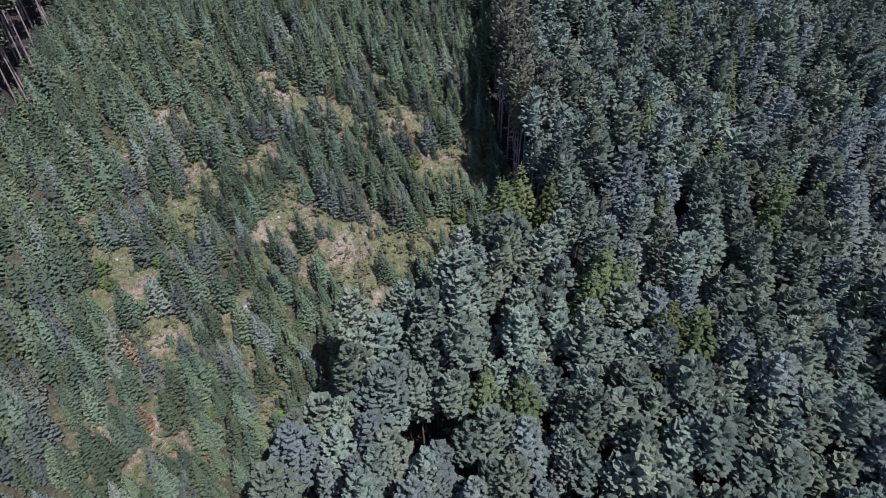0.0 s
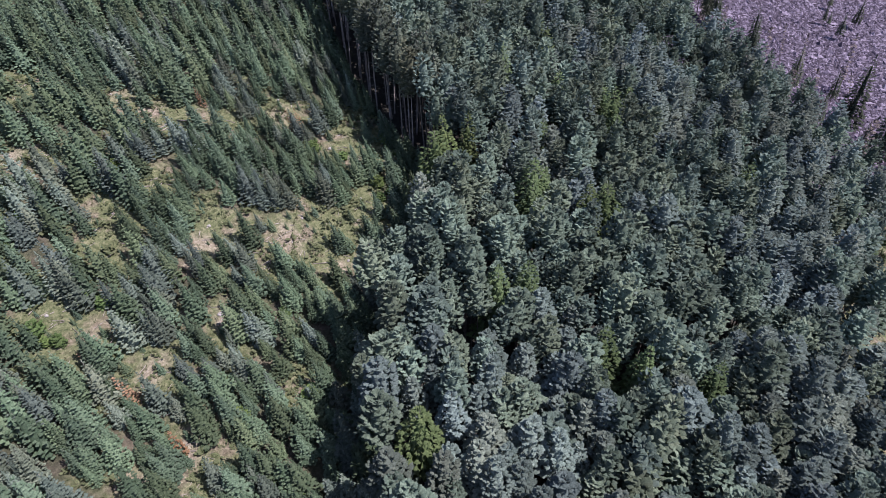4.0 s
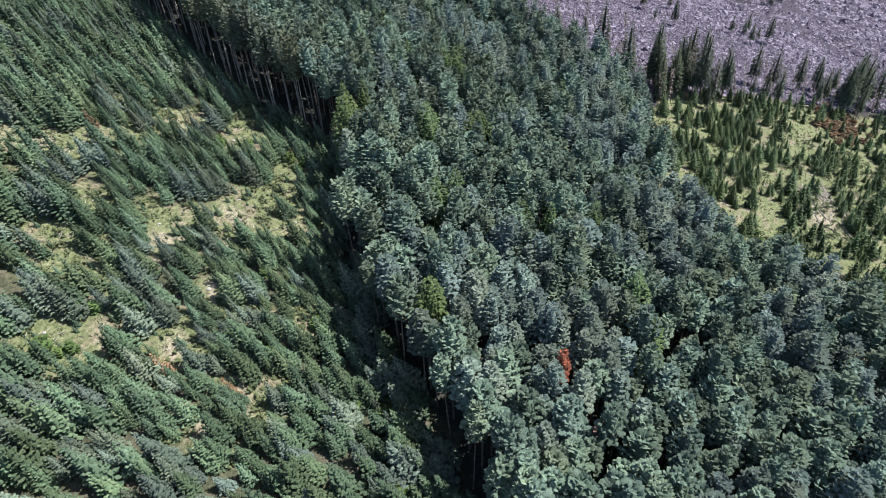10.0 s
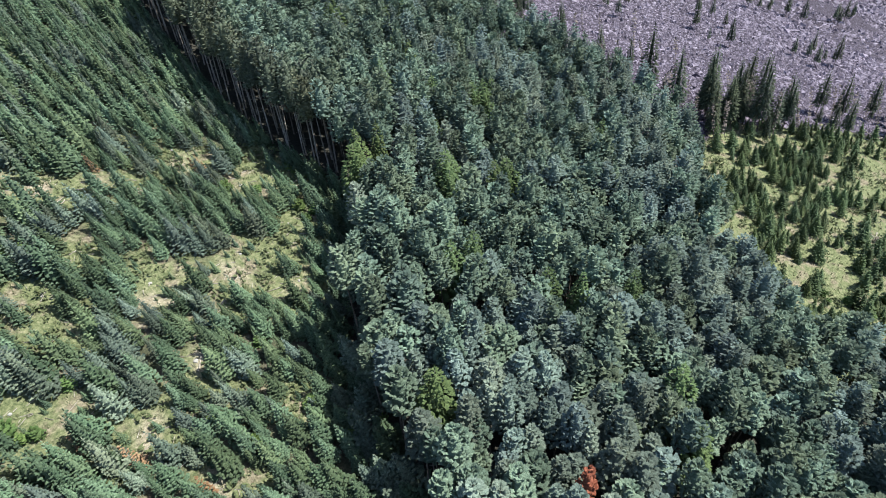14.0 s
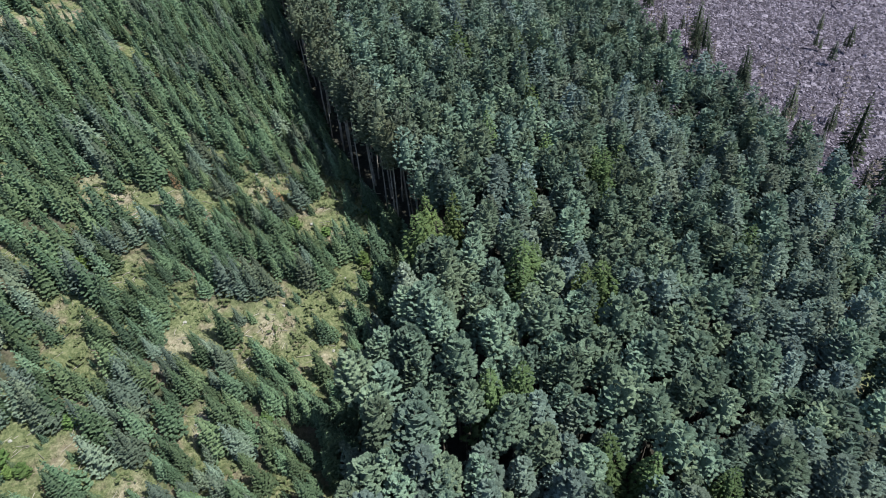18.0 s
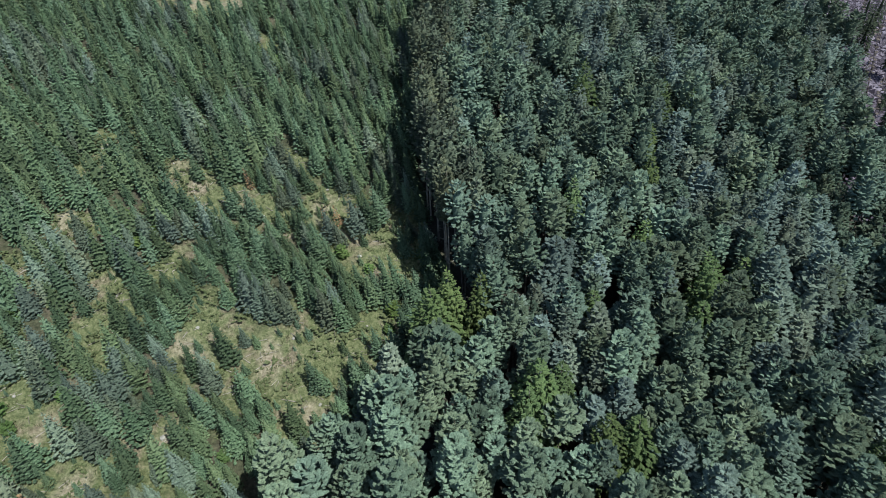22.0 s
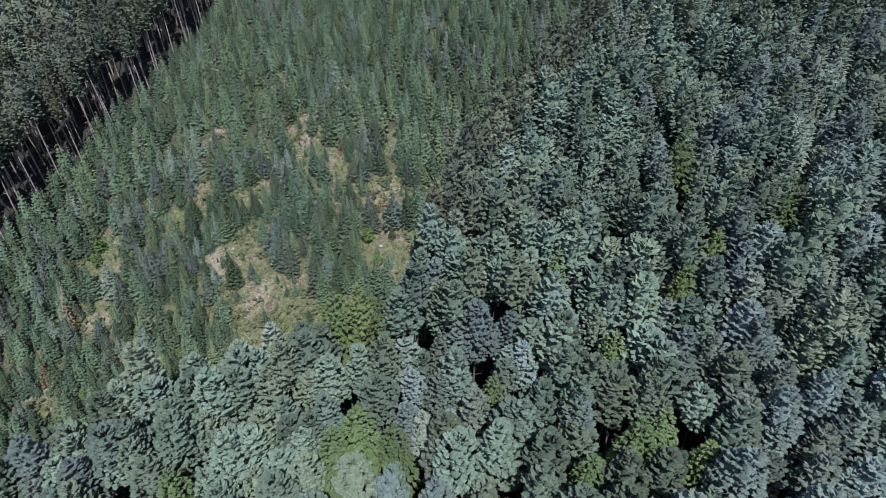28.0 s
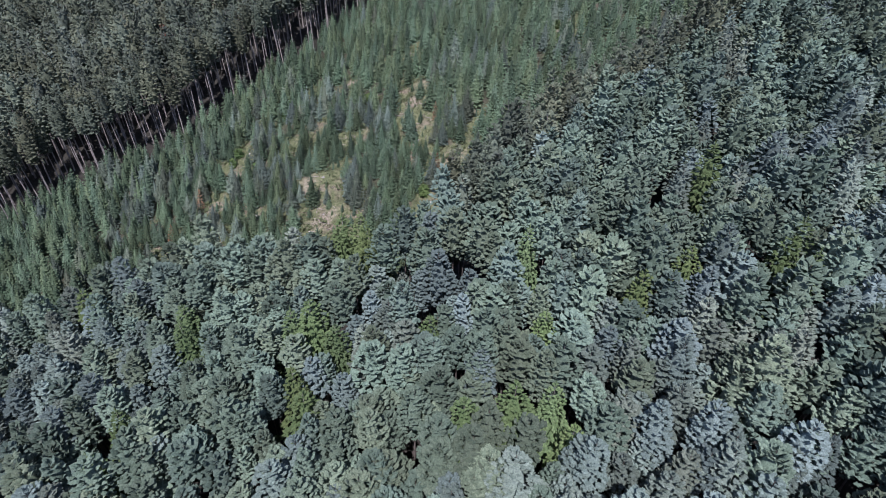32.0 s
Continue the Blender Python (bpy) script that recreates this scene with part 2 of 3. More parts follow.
WEST_CLEARING = [(-55, -60), (-45, -20), (-30, 3), (-24.5, 12), (-19, 30), (-15.5, 38), (-12, 46), (-7.5, 50), (-4, 56), (2.5, 60), (8, 67), (14, 71), (15.5, 80), (14, 87), (12.5, 93),
                 (11, 100), (10.5, 110), (12, 128), (14.5, 146), (18, 170), (26, 240), (-104, 245), (-97, 165), (-93, 148), (-88, 130), (-87, 116), (-83, 90), (-80, 75), (-76, 60), (-79, 50),
                 (-83, 38), (-87, 26), (-91, 9), (-104, -20), (-125, -60)]
EAST_CLEARING = [(106, 36), (84, 22), (69, 11), (58, 2), (55, -14), (61, -41), (81, -90), (260, -110), (232, -42), (188, 4), (150, 36)]
TALUS = [(124, 420), (124, 160), (118, 128), (109, 111), (107, 98), (108, 85), (113, 70), (112, 58), (108, 46), (106, 36), (150, 36), (184, 8), (240, -38), (300, -120), (800, -300), (800, 420)]
# openings among the young trees: x, y, radius
GAPS = [(-20, 101.5, 3), (1.2, 94, 4.5), (4.5, 88, 3), (-3.4, 74.2, 4.5), (-12.8, 77, 4), (-17.7, 73.5, 3.5), (-28.8, 78.5, 4), (-45.7, 87, 4), (-55.4, 103.4, 2.5), (-56.6, 115.7, 3), (-38.2, 112, 3.5),
        (-32.6, 106, 3.5), (-54.7, 123.4, 3), (-13.7, 118, 3), (-33, 63, 3), (-55.7, 68.5, 3.5), (-7.5, 104, 4), (-47, 173, 5), (-35.5, 173, 5), (-11.9, 64.5, 3.5), (-45.7, 80, 3.5), (-26.3, 107.3, 2.5),
        (0.4, 78, 3), (-44, 55.7, 3), (-41, 42, 3), (-49.6, 41, 3), (-50, 65, 3), (-65.4, 77.5, 2.5), (-22.9, 69.5, 3), (-32.4, 53, 2), (-24, 46, 2.5), (-22, 153, 3.5), (7, 99, 3), (-37, 92, 2.5), (-62, 92, 2.5)]
# spots of bare pale soil: x, y, radius
SOIL = [(-47.4, 172.7, 3.5), (-35.5, 173.1, 4), (-17.7, 73.5, 2.4), (-31, 78, 2), (-38, 112, 2.4), (-7.5, 103, 2.6), (-44, 55.7, 2.4), (-41, 42, 2.4), (-49, 42, 2.2), (-33, 63, 2), (-50, 65, 2), (-12, 64.5, 2.2), (118, -29, 6), (-55.4, 103.4, 2)]


def gap_depth(x, y):
    g = np.full(np.shape(x), 9.0)
    x, y = x + (vnoise(x, y, 3.5, 41) - 0.5) * 6, y + (vnoise(x, y, 3.5, 42) - 0.5) * 6
    for gx, gy, gr in GAPS:
        g = np.minimum(g, np.hypot(x - gx, y - gy) / (1.25 * gr))
    return g


# ---- ground sheet ----
def axis(lo, hi, a, b, step):
    mid = np.arange(a, b + 0.1, step)
    left, right = [], []
    p, s = a, step
    while p > lo:
        s *= 1.25; p -= s; left.append(p)
    p, s = b, step
    while p < hi:
        s *= 1.25; p += s; right.append(p)
    return np.array(left[::-1] + list(mid) + right)


gx, gy = axis(-3000, 3000, -110, 210, 1.5), axis(-3000, 3000, -60, 200, 1.5)
XX, YY = np.meshgrid(gx, gy)
ZZ = height(XX, YY)
nx, ny = len(gx), len(gy)
gv = np.stack([XX.ravel(), YY.ravel(), ZZ.ravel()], 1)
ii, jj = np.meshgrid(np.arange(nx - 1), np.arange(ny - 1))
k0 = (jj * nx + ii).ravel()
gf = np.stack([k0, k0 + 1, k0 + nx + 1, k0 + nx], 1)


def quick_mesh(name, verts, faces, mats, index=None, smooth=False):
    """A mesh from arrays; faces all of one size."""
    me = bpy.data.meshes.new(name)
    k = faces.shape[1]
    me.vertices.add(len(verts)); me.vertices.foreach_set("co", np.ascontiguousarray(verts, np.float32).ravel())
    me.loops.add(faces.size); me.loops.foreach_set("vertex_index", np.ascontiguousarray(faces, np.int32).ravel())
    me.polygons.add(len(faces)); me.polygons.foreach_set("loop_start", np.arange(0, faces.size, k, dtype=np.int32))
    for mt in mats:
        me.materials.append(mt)
    if index is not None:
        me.polygons.foreach_set("material_index", np.ascontiguousarray(index, np.int32))
    me.polygons.foreach_set("use_smooth", np.full(len(faces), smooth))
    me.update(calc_edges=True)
    return me


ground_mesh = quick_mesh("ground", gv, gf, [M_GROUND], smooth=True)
wob_x, wob_y = XX + (vnoise(XX, YY, 7, 5) - 0.5) * 8, YY + (vnoise(XX, YY, 7, 6) - 0.5) * 8
# away from openings the ground darkens: litter plus shade put into its colour
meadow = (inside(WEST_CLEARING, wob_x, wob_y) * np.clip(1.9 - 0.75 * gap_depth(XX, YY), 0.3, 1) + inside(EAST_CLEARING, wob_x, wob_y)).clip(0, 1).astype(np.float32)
talus = inside(TALUS, wob_x, wob_y).astype(np.float32)
bare = np.max([np.clip(1.35 - np.hypot(wob_x - bx, wob_y - by) / br, 0, 0.7) for bx, by, br in SOIL], 0).astype(np.float32)
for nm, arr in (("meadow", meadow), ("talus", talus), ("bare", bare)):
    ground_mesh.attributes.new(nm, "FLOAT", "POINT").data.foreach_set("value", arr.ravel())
ground = tagged(new("ground", ground_mesh), "sloping hillside of grass, bare soil and forest litter", "ground", kind="structure")


# ---- tree building blocks ----
def put_on(v, at, azimuth, tilt, roll=0.0):
    cr, sr = math.cos(roll), math.sin(roll)
    x, y, z = v[:, 0], v[:, 1] * cr - v[:, 2] * sr, v[:, 1] * sr + v[:, 2] * cr
    ct, st = math.cos(tilt), math.sin(tilt)
    x, z = x * ct - z * st, x * st + z * ct
    ca, sa = math.cos(azimuth), math.sin(azimuth)
    return np.stack([x * ca - y * sa + at[0], x * sa + y * ca + at[1], z + at[2]], 1)


def gather(pieces):
    vs, fs, n = [], [], 0
    for v, f in pieces:
        vs.append(v); fs.append(f + n); n += len(v)
    return np.concatenate(vs), np.concatenate(fs)


PROFILE = {"round": lambda u: (1 - u ** 2.1) ** 0.55 * (0.74 + 0.26 * np.minimum(1, u * 3)),
           "layered": lambda u: (1 - u ** 1.8) ** 0.65 * (0.82 + 0.18 * np.minimum(1, u * 4)),
           "drooping": lambda u: (1 - u) ** 0.66,
           "cone": lambda u: (1 - u) ** 0.85 * (0.85 + 0.15 * np.minimum(1, u * 6)) + 0.02,
           "spire": lambda u: (1 - u) ** 0.58}
# tilt at the foot and at the top of the crown, spread of heights, droop, length for the crown's radius, width for the length, thickness for the width, share of missing boughs
HABIT = {"round": (0.0, 1.0, 0.5, 0.0, 0.34, 0.78, 0.5, 0.1), "layered": (-0.15, 0.85, 0.16, 0.06, 0.34, 0.76, 0.45, 0.04), "drooping": (-0.3, 0.7, 0.25, 0.25, 0.34, 0.55, 0.5, 0.05),
         "cone": (0.0, 0.85, 0.4, 0.15, 0.36, 0.8, 0.4, 0.06), "spire": (-0.35, 0.5, 0.45, 0.15, 0.5, 0.5, 0.5, 0.16)}
ROOF = np.array([(0, 2, 3), (2, 4, 3), (4, 1, 3), (1, 0, 3)])
KEEL = np.array([(2, 0, 5), (4, 2, 5), (1, 4, 5), (0, 1, 5)])


def pads(at, az, tilt, roll, length, width, thick, droop, closed, rs):
    """Many needle pads at once, each along its own way: a ridged, leaf-shaped clump, closed below or not."""
    n = len(az)
    t = np.array([(0, 0, 0), (0.58, 0.5, -0.2), (0.58, -0.5, -0.2), (0.45, 0, 0.5), (1, 0, -0.05), (0.5, 0, -0.55)][:6 if closed else 5])
    v = np.repeat(t[None], n, 0)
    v[:, 1:3, 0] += rs.uniform(-0.22, 0.22, (n, 2))
    v[:, 1:3, 1] *= rs.uniform(0.7, 1.3, (n, 2))
    v *= np.stack([length, width, thick], 1)[:, None]
    v[..., 2] -= (droop * length)[:, None] * (v[..., 0] / length[:, None]) ** 2

    def turn(v, i, j, a):
        c, s = np.cos(a)[:, None], np.sin(a)[:, None]
        p, q = v[..., i] * c - v[..., j] * s, v[..., i] * s + v[..., j] * c
        v[..., i], v[..., j] = p, q

    turn(v, 1, 2, roll)
    turn(v, 0, 2, tilt)
    turn(v, 0, 1, az)
    v += at[:, None]
    f = np.concatenate([ROOF, KEEL]) if closed else ROOF
    k = v.shape[1]
    return v.reshape(-1, 3), (f[None] + k * np.arange(n)[:, None, None]).reshape(-1, 3)


def inner_mass(kind, r, base, span, core, rs):
    """The twiggy inside of a crown: a lumpy body under the outer pads."""
    rings, k, fill = core
    q, a = np.meshgrid(np.arange(rings), np.arange(k), indexing="ij")
    span *= 0.93 if kind in ("cone", "spire") else 0.84
    an = (a + 0.5 * (q % 2)) * 2 * math.pi / k
    rr = fill * r * PROFILE[kind](q / rings) * rs.uniform(0.82, 1.18, q.shape)
    z = base + span * (q / rings + rs.uniform(-0.2, 0.2, q.shape) / rings)
    vs = np.concatenate([np.stack([rr * np.cos(an), rr * np.sin(an), z], -1).reshape(-1, 3), [(0, 0, base + span * 0.95), (0, 0, base + 0.1 * span)]])
    fs = []
    for q in range(rings - 1):
        for a in range(k):
            p0, p1 = q * k + a, q * k + (a + 1) % k
            fs += [(p0, p1, p1 + k), (p0, p1 + k, p0 + k)]
    for a in range(k):
        fs += [((rings - 1) * k + a, (rings - 1) * k + (a + 1) % k, rings * k), ((a + 1) % k, a, rings * k + 1)]
    return vs, np.array(fs)


def crown(kind, h, r, base, step, wide, fingers, seed, core=None, closed=True):
    """A crown of whorls, step metres apart, of boughs about wide metres apart, each of one or of three needle pads."""
    rs = np.random.RandomState(seed)
    span = h - base
    low, high, jit, droop, l_k, w_k, t_k, lost = HABIT[kind]
    ph = rs.uniform(0, 6.28, 4)
    zs, azs = [], []
    for q, u in enumerate(np.arange(0.0, 0.97, step / span)):
        nb = int(np.clip(round(2 * math.pi * r * PROFILE[kind](u) / wide), 3, 18))
        nb -= int(rs.uniform() < lost * nb)
        azs.append(rs.uniform(0, 6.28) + (np.arange(nb) + rs.uniform(-0.25, 0.25, nb)) * 2 * math.pi / nb)
        zs.append(np.full(nb, u))
    az, u = np.concatenate(azs), np.concatenate(zs)
    u = np.clip(u + rs.uniform(-jit, jit, len(u)) * step / span, 0, 0.98)
    ring = r * PROFILE[kind](u) * (1 + 0.13 * np.sin(2 * az + ph[0] + 4 * u) + 0.09 * np.sin(3 * az + ph[1] - 9 * u) + 0.07 * np.sin(5 * az + ph[2] + 13 * u)) * rs.uniform(0.82, 1.14, len(u))
    tilt = low + (high - low) * u ** 1.5 + rs.normal(0, 0.12 + 0.25 * jit, len(u))
    bare = r * (PROFILE[kind](u) - PROFILE[kind](np.minimum(1, u + 2 * step / span)))
    length = np.maximum(np.maximum(l_k * ring + 0.2 * wide, bare), 0.5 * wide)
    start = np.maximum(0, ring - length * np.cos(tilt))
    z = base + span * u - 0.35 * length * np.sin(np.maximum(tilt, 0))
    at = np.stack([start * np.cos(az), start * np.sin(az), z], 1)
    width = np.maximum(w_k * length, w_k * wide)
    one = rs.uniform(-0.25, 0.25, len(u))
    sets = [(at, az, tilt, one, length, width)]
    if fingers == 3:
        for side in (1, -1):
            off = side * rs.uniform(0.45, 0.8, len(u))
            k = 0.3 * length
            out = at + np.stack([k * np.cos(tilt) * np.cos(az), k * np.cos(tilt) * np.sin(az), k * np.sin(tilt)], 1)
            sets.append((out, az + off, tilt + rs.uniform(-0.25, 0.2, len(u)), one - 0.25 * side, length * rs.uniform(0.5, 0.75, len(u)), width * 0.75))
        sets[0] = (at, az, tilt, one, length, width * 0.8)
    at, az, tilt, roll, length, width = (np.concatenate([q[i] for q in sets]) for i in range(6))
    out = [pads(at, az, tilt, roll, length, width, t_k * width * rs.uniform(0.8, 1.2, len(az)), droop * rs.uniform(0.3, 1.6, len(az)), closed, rs)]
    tip = np.array([[0.0, 0.0, base + span * 0.93]])
    out.append(pads(tip, np.zeros(1), np.full(1, 1.5), np.zeros(1), np.full(1, 0.1 * span), np.full(1, 0.35 * wide), np.full(1, 0.35 * wide), np.zeros(1), closed, rs))
    if core:
        out.append(inner_mass(kind, r, base, span, core, rs))
    return gather(out)


def stem(h, r0, seed, k=6, stubs=0, reach=1.5, low=0.1, high=0.5):
    """A tapered, slightly bent trunk, with dead stubs if asked."""
    rs = np.random.RandomState(seed)
    levels = np.array([0, 0.04, 0.3, 0.65, 1.0])
    vs, fs = [], []
    bx, by = rs.uniform(-0.25, 0.25, 2)
    for q, u in enumerate(levels):
        rr = r0 * (1.35 if q == 0 else 1.0 - 0.88 * u)
        for a in range(k):
            an = 2 * math.pi * a / k
            vs.append((rr * math.cos(an) + bx * u * (1 - u) * 3, rr * math.sin(an) + by * u * (1 - u) * 3, u * h - (0.8 if q == 0 else 0)))
    for q in range(len(levels) - 1):
        for a in range(k):
            p0, p1 = q * k + a, q * k + (a + 1) % k
            fs += [(p0, p1, p1 + k), (p0, p1 + k, p0 + k)]
    out = [(np.array(vs), np.array(fs))]
    for i in range(stubs):
        u = rs.uniform(low, high)
        az, L = rs.uniform(0, 6.28), reach * rs.uniform(0.4, 1.2)
        t = 0.03 + 0.02 * r0
        v = np.array([(0, t, 0), (0, -t, 0), (0, 0, t * 1.6), (L, 0, 0)])
        out.append((put_on(v, (0, 0, u * h), az, rs.uniform(-0.5, 0.2)), np.array([(0, 1, 3), (1, 2, 3), (2, 0, 3)])))
    return gather(out)


class Kind:
    """A kind of tree: a few shapes for single trees, and lighter ones for the far mass."""

    def __init__(self, name, shape, h, r, base, step, wide, leaf, label, category, group, shapes=4, trunk_r=0.3, stubs=0, wood=None, far=None, uphill=0.03, core=None, fingers=3):
        """far: the spacing of whorls and boughs and the inner mass of the lighter trees in the mass."""
        self.uphill = uphill
        self.name, self.label, self.category, self.group = name, label, category, group
        leaf, self.leaf = leaf if isinstance(leaf, tuple) else (leaf, leaf)
        self.wood = wood or M_BARK
        self.near, self.far, self.first = [], [], [None] * shapes
        for s in range(shapes):
            hh, rr = h * R.uniform(0.93, 1.07), r * R.uniform(0.88, 1.12)
            bb = hh * base * R.uniform(0.9, 1.1)
            seed = int(R.randint(1, 1 << 30))
            cv, cf = crown(shape, hh, rr, bb, step, wide, fingers, seed, core, False)
            sv, sf = stem(hh * 0.97, trunk_r, seed, 6, stubs, rr * 0.5)
            self.near.append((quick_mesh(name + "_crown", cv, cf, [leaf], smooth=True), quick_mesh(name + "_trunk", sv, sf, [self.wood], smooth=False)))
            if far:
                fv, ff = crown(shape, hh, rr, bb, far[0], far[1], 1, seed, far[2], False)
                tv, tf = stem(hh * 0.97, trunk_r, seed, 4)
                idx = np.r_[np.zeros(len(ff), int), np.ones(len(tf), int)]
                self.far.append((*gather([(fv, ff), (tv, tf)]), idx))

    def plant(self, x, y, scale=1.0, lean=0.03, label="", squash=1.0, shape=None):
        """One tree; uphill is the slant to the north that snow and slope have given its kind."""
        s = int(R.randint(len(self.near))) if shape is None else shape
        m = Matrix.Translation((x, y, float(height(x, y)) - 0.1)) @ Euler((R.normal(0, lean) - self.uphill, R.normal(0, lean) - 0.9 * self.uphill, 0)).to_matrix().to_4x4() @ Matrix.Rotation(R.uniform(0, 6.28), 4, "Z") \
            @ Matrix.Diagonal((scale * squash, scale * squash, scale, 1))
        if self.first[s] is None or label:
            ob = new(self.name)
            ob.empty_display_size = 0.5
            for nm, me in (("crown", self.near[s][0]), ("trunk", self.near[s][1])):
                new(nm, me).parent = ob
            ob.matrix_basis = m
            tagged(ob, label or self.label, self.category, self.group)
            if not label:
                self.first[s] = ob
            return ob
        m = m @ Matrix.Diagonal(tuple(1 / c for c in self.first[s].scale) + (1,))
        return copy_thing(self.first[s], m)

    def mass(self, pts, lo, hi, name, label):
        """Many trees in one mesh."""
        if not len(pts):
            return None
        vs, fs, ix, n = [], [], [], 0
        own = [[], []]
        zz = height(pts[:, 0], pts[:, 1])
        for (x, y), z in zip(pts, zz):
            v, f, i = self.far[R.randint(len(self.far))]
            a, sc, wd = R.uniform(0, 6.28), R.uniform(lo, hi), R.uniform(0.92, 1.1)
            ca, sa = math.cos(a) * sc * wd, math.sin(a) * sc * wd
            vs.append(np.stack([v[:, 0] * ca - v[:, 1] * sa + x + (R.normal(0, 0.02) - 0.9 * math.tan(self.uphill)) * v[:, 2] * sc, v[:, 0] * sa + v[:, 1] * ca + y + math.tan(self.uphill) * v[:, 2] * sc, v[:, 2] * sc + z - 0.1], 1))
            for shade in own:
                shade.append(np.full(len(v), R.uniform(), np.float32))
            fs.append(f + n); ix.append(i); n += len(v)
        me = quick_mesh(name, np.concatenate(vs), np.concatenate(fs), [self.leaf, self.wood], np.concatenate(ix), smooth=True)
        for nm, shade in zip(("tone", "hue"), own):
            me.attributes.new(nm, "FLOAT", "POINT").data.foreach_set("value", np.concatenate(shade))
        return tagged(new(name, me), label, self.category, kind="stuff")


def scatter(x0, x1, y0, y1, step, jitter=0.38):
    """Jittered hexagonal places."""
    ys = np.arange(y0, y1, step * 0.866)
    pts = []
    for k, yv in enumerate(ys):
        xs = np.arange(x0 + (k % 2) * step / 2, x1, step)
        pts.append(np.stack([xs, np.full(len(xs), yv)], 1))
    p = np.concatenate(pts)
    return p + R.uniform(-jitter, jitter, p.shape) * step


def away(pts, marks, d):
    for mx, my in marks:
        pts = pts[np.hypot(pts[:, 0] - mx, pts[:, 1] - my) > d]
    return pts


def seen_from_path(pts):
    """Leaves out the slope far below and behind the whole flight."""
    return 106 * (pts[:, 0] + 69) + 97 * (pts[:, 1] - 51) > -9500


def nearest(pts, line, count):
    """Split into the ones nearest to a stretch of the plan and the rest."""
    a, b = np.array(line[0], float), np.array(line[1], float)
    t = np.clip(((pts - a) @ (b - a)) / ((b - a) @ (b - a)), 0, 1)
    d = np.hypot(*(pts - a - t[:, None] * (b - a)).T)
    o = np.argsort(d)
    return pts[o[:count]], pts[o[count:]]


# ---- the tall forest ----
PINE = Kind("tall_pine", "round", 23.5, 2.75, 0.67, 0.74, 0.8, (M_PINE, M_PINE_MASS), "tall grey-green conifer with a dense rounded crown", "tree", "trees of the tall forest",
            7, 0.2, 10, wood=M_DARKBARK, core=(6, 7, 0.46), far=(0.85, 0.85, (5, 6, 0.52)))
FIR = Kind("blue_fir", "layered", 23.5, 2.7, 0.64, 0.86, 0.8, (M_BLUE, M_BLUE_MASS), "tall bluish fir with layered silvery boughs", "tree", "trees of the tall forest",
           6, 0.2, 8, wood=M_DARKBARK, core=(6, 7, 0.46), far=(0.9, 0.85, (5, 6, 0.52)))
HEMLOCK = Kind("hemlock", "drooping", 25.5, 4.1, 0.45, 0.8, 0.75, M_OLIVE, "pointed yellow-green hemlock with drooping boughs in the forest", "tree", "green hemlocks", 4, 0.2, core=(7, 7, 0.5))
EDGE = Kind("edge_pine", "round", 25.0, 2.5, 0.56, 0.9, 0.95, (M_GREYPINE, M_GREYPINE_MASS), "tall conifer at the stand's edge with a long bare trunk", "tree", "trees along the forest edge", 5, 0.2, 16,
            core=(6, 7, 0.5), far=(1.15, 1.1, (5, 5, 0.6)))

HEMLOCKS = [(13.4, 69), (16.8, 68), (10.6, 65.8), (26.9, 56.4), (20.7, 50.7), (9.9, 38), (60.5, 72), (54, 99.5), (52, 92), (46, 113.8), (62, 110), (23, 54.2), (35.6, 85), (46, 79.6), (33.4, 66.7), (56, 72.6),
            (49.3, 64.2), (53.4, 67.3), (31, 47.7), (5.3, 37.6), (34.6, 46.7), (19.7, 21.1), (64.4, 107), (65.8, 42.5), (15.7, 23.9), (28.4, 14.4), (14, -1.9), (8, -8.3), (-14.5, 26)]
for hx, hy in HEMLOCKS:
    HEMLOCK.plant(hx, hy, R.uniform(0.86, 1.02), squash=R.uniform(0.85, 1.15))

tall = scatter(-60, 160, -70, 225, 3.75, 0.36)
keep = ~inside(WEST_CLEARING, tall[:, 0], tall[:, 1]) & ~inside(EAST_CLEARING, tall[:, 0], tall[:, 1]) & ~inside(TALUS, tall[:, 0] + 3, tall[:, 1])
keep &= seen_from_path(tall)
tall = away(tall[keep], HEMLOCKS + [(-9.5, -5.5)], 2.9)
tall = away(away(tall, [(-8.5, 2.0)], 2.1), [(-0.5, 55)], 2.8)
rim = inside(WEST_CLEARING, tall[:, 0] - 7, tall[:, 1]) & (tall[:, 1] > 84)
for px, py in tall[rim]:
    EDGE.plant(px, py, R.uniform(0.9, 1.05))
tall = tall[~rim]
blue_share = vnoise(tall[:, 0], tall[:, 1], 14, 9) * 0.7 + R.uniform(0, 0.5, len(tall))
is_blue = blue_share > 0.7
for kind_, pts, many in ((PINE, tall[~is_blue], 390), (FIR, tall[is_blue], 300)):
    rest, close = pts, []
    for stretch in (((-20, 15), (15, 58)), ((5, -25), (40, 5)), ((45, 50), (75, 80))):
        some, rest = nearest(rest, stretch, many // 3)
        close.append(some)
    for px, py in np.concatenate(close):
        kind_.plant(px, py, R.uniform(0.82, 1.06), squash=R.uniform(0.85, 1.2))
    kind_.mass(rest, 0.82, 1.06, "far_" + kind_.name + "s", kind_.label + ", one of many up the slope")

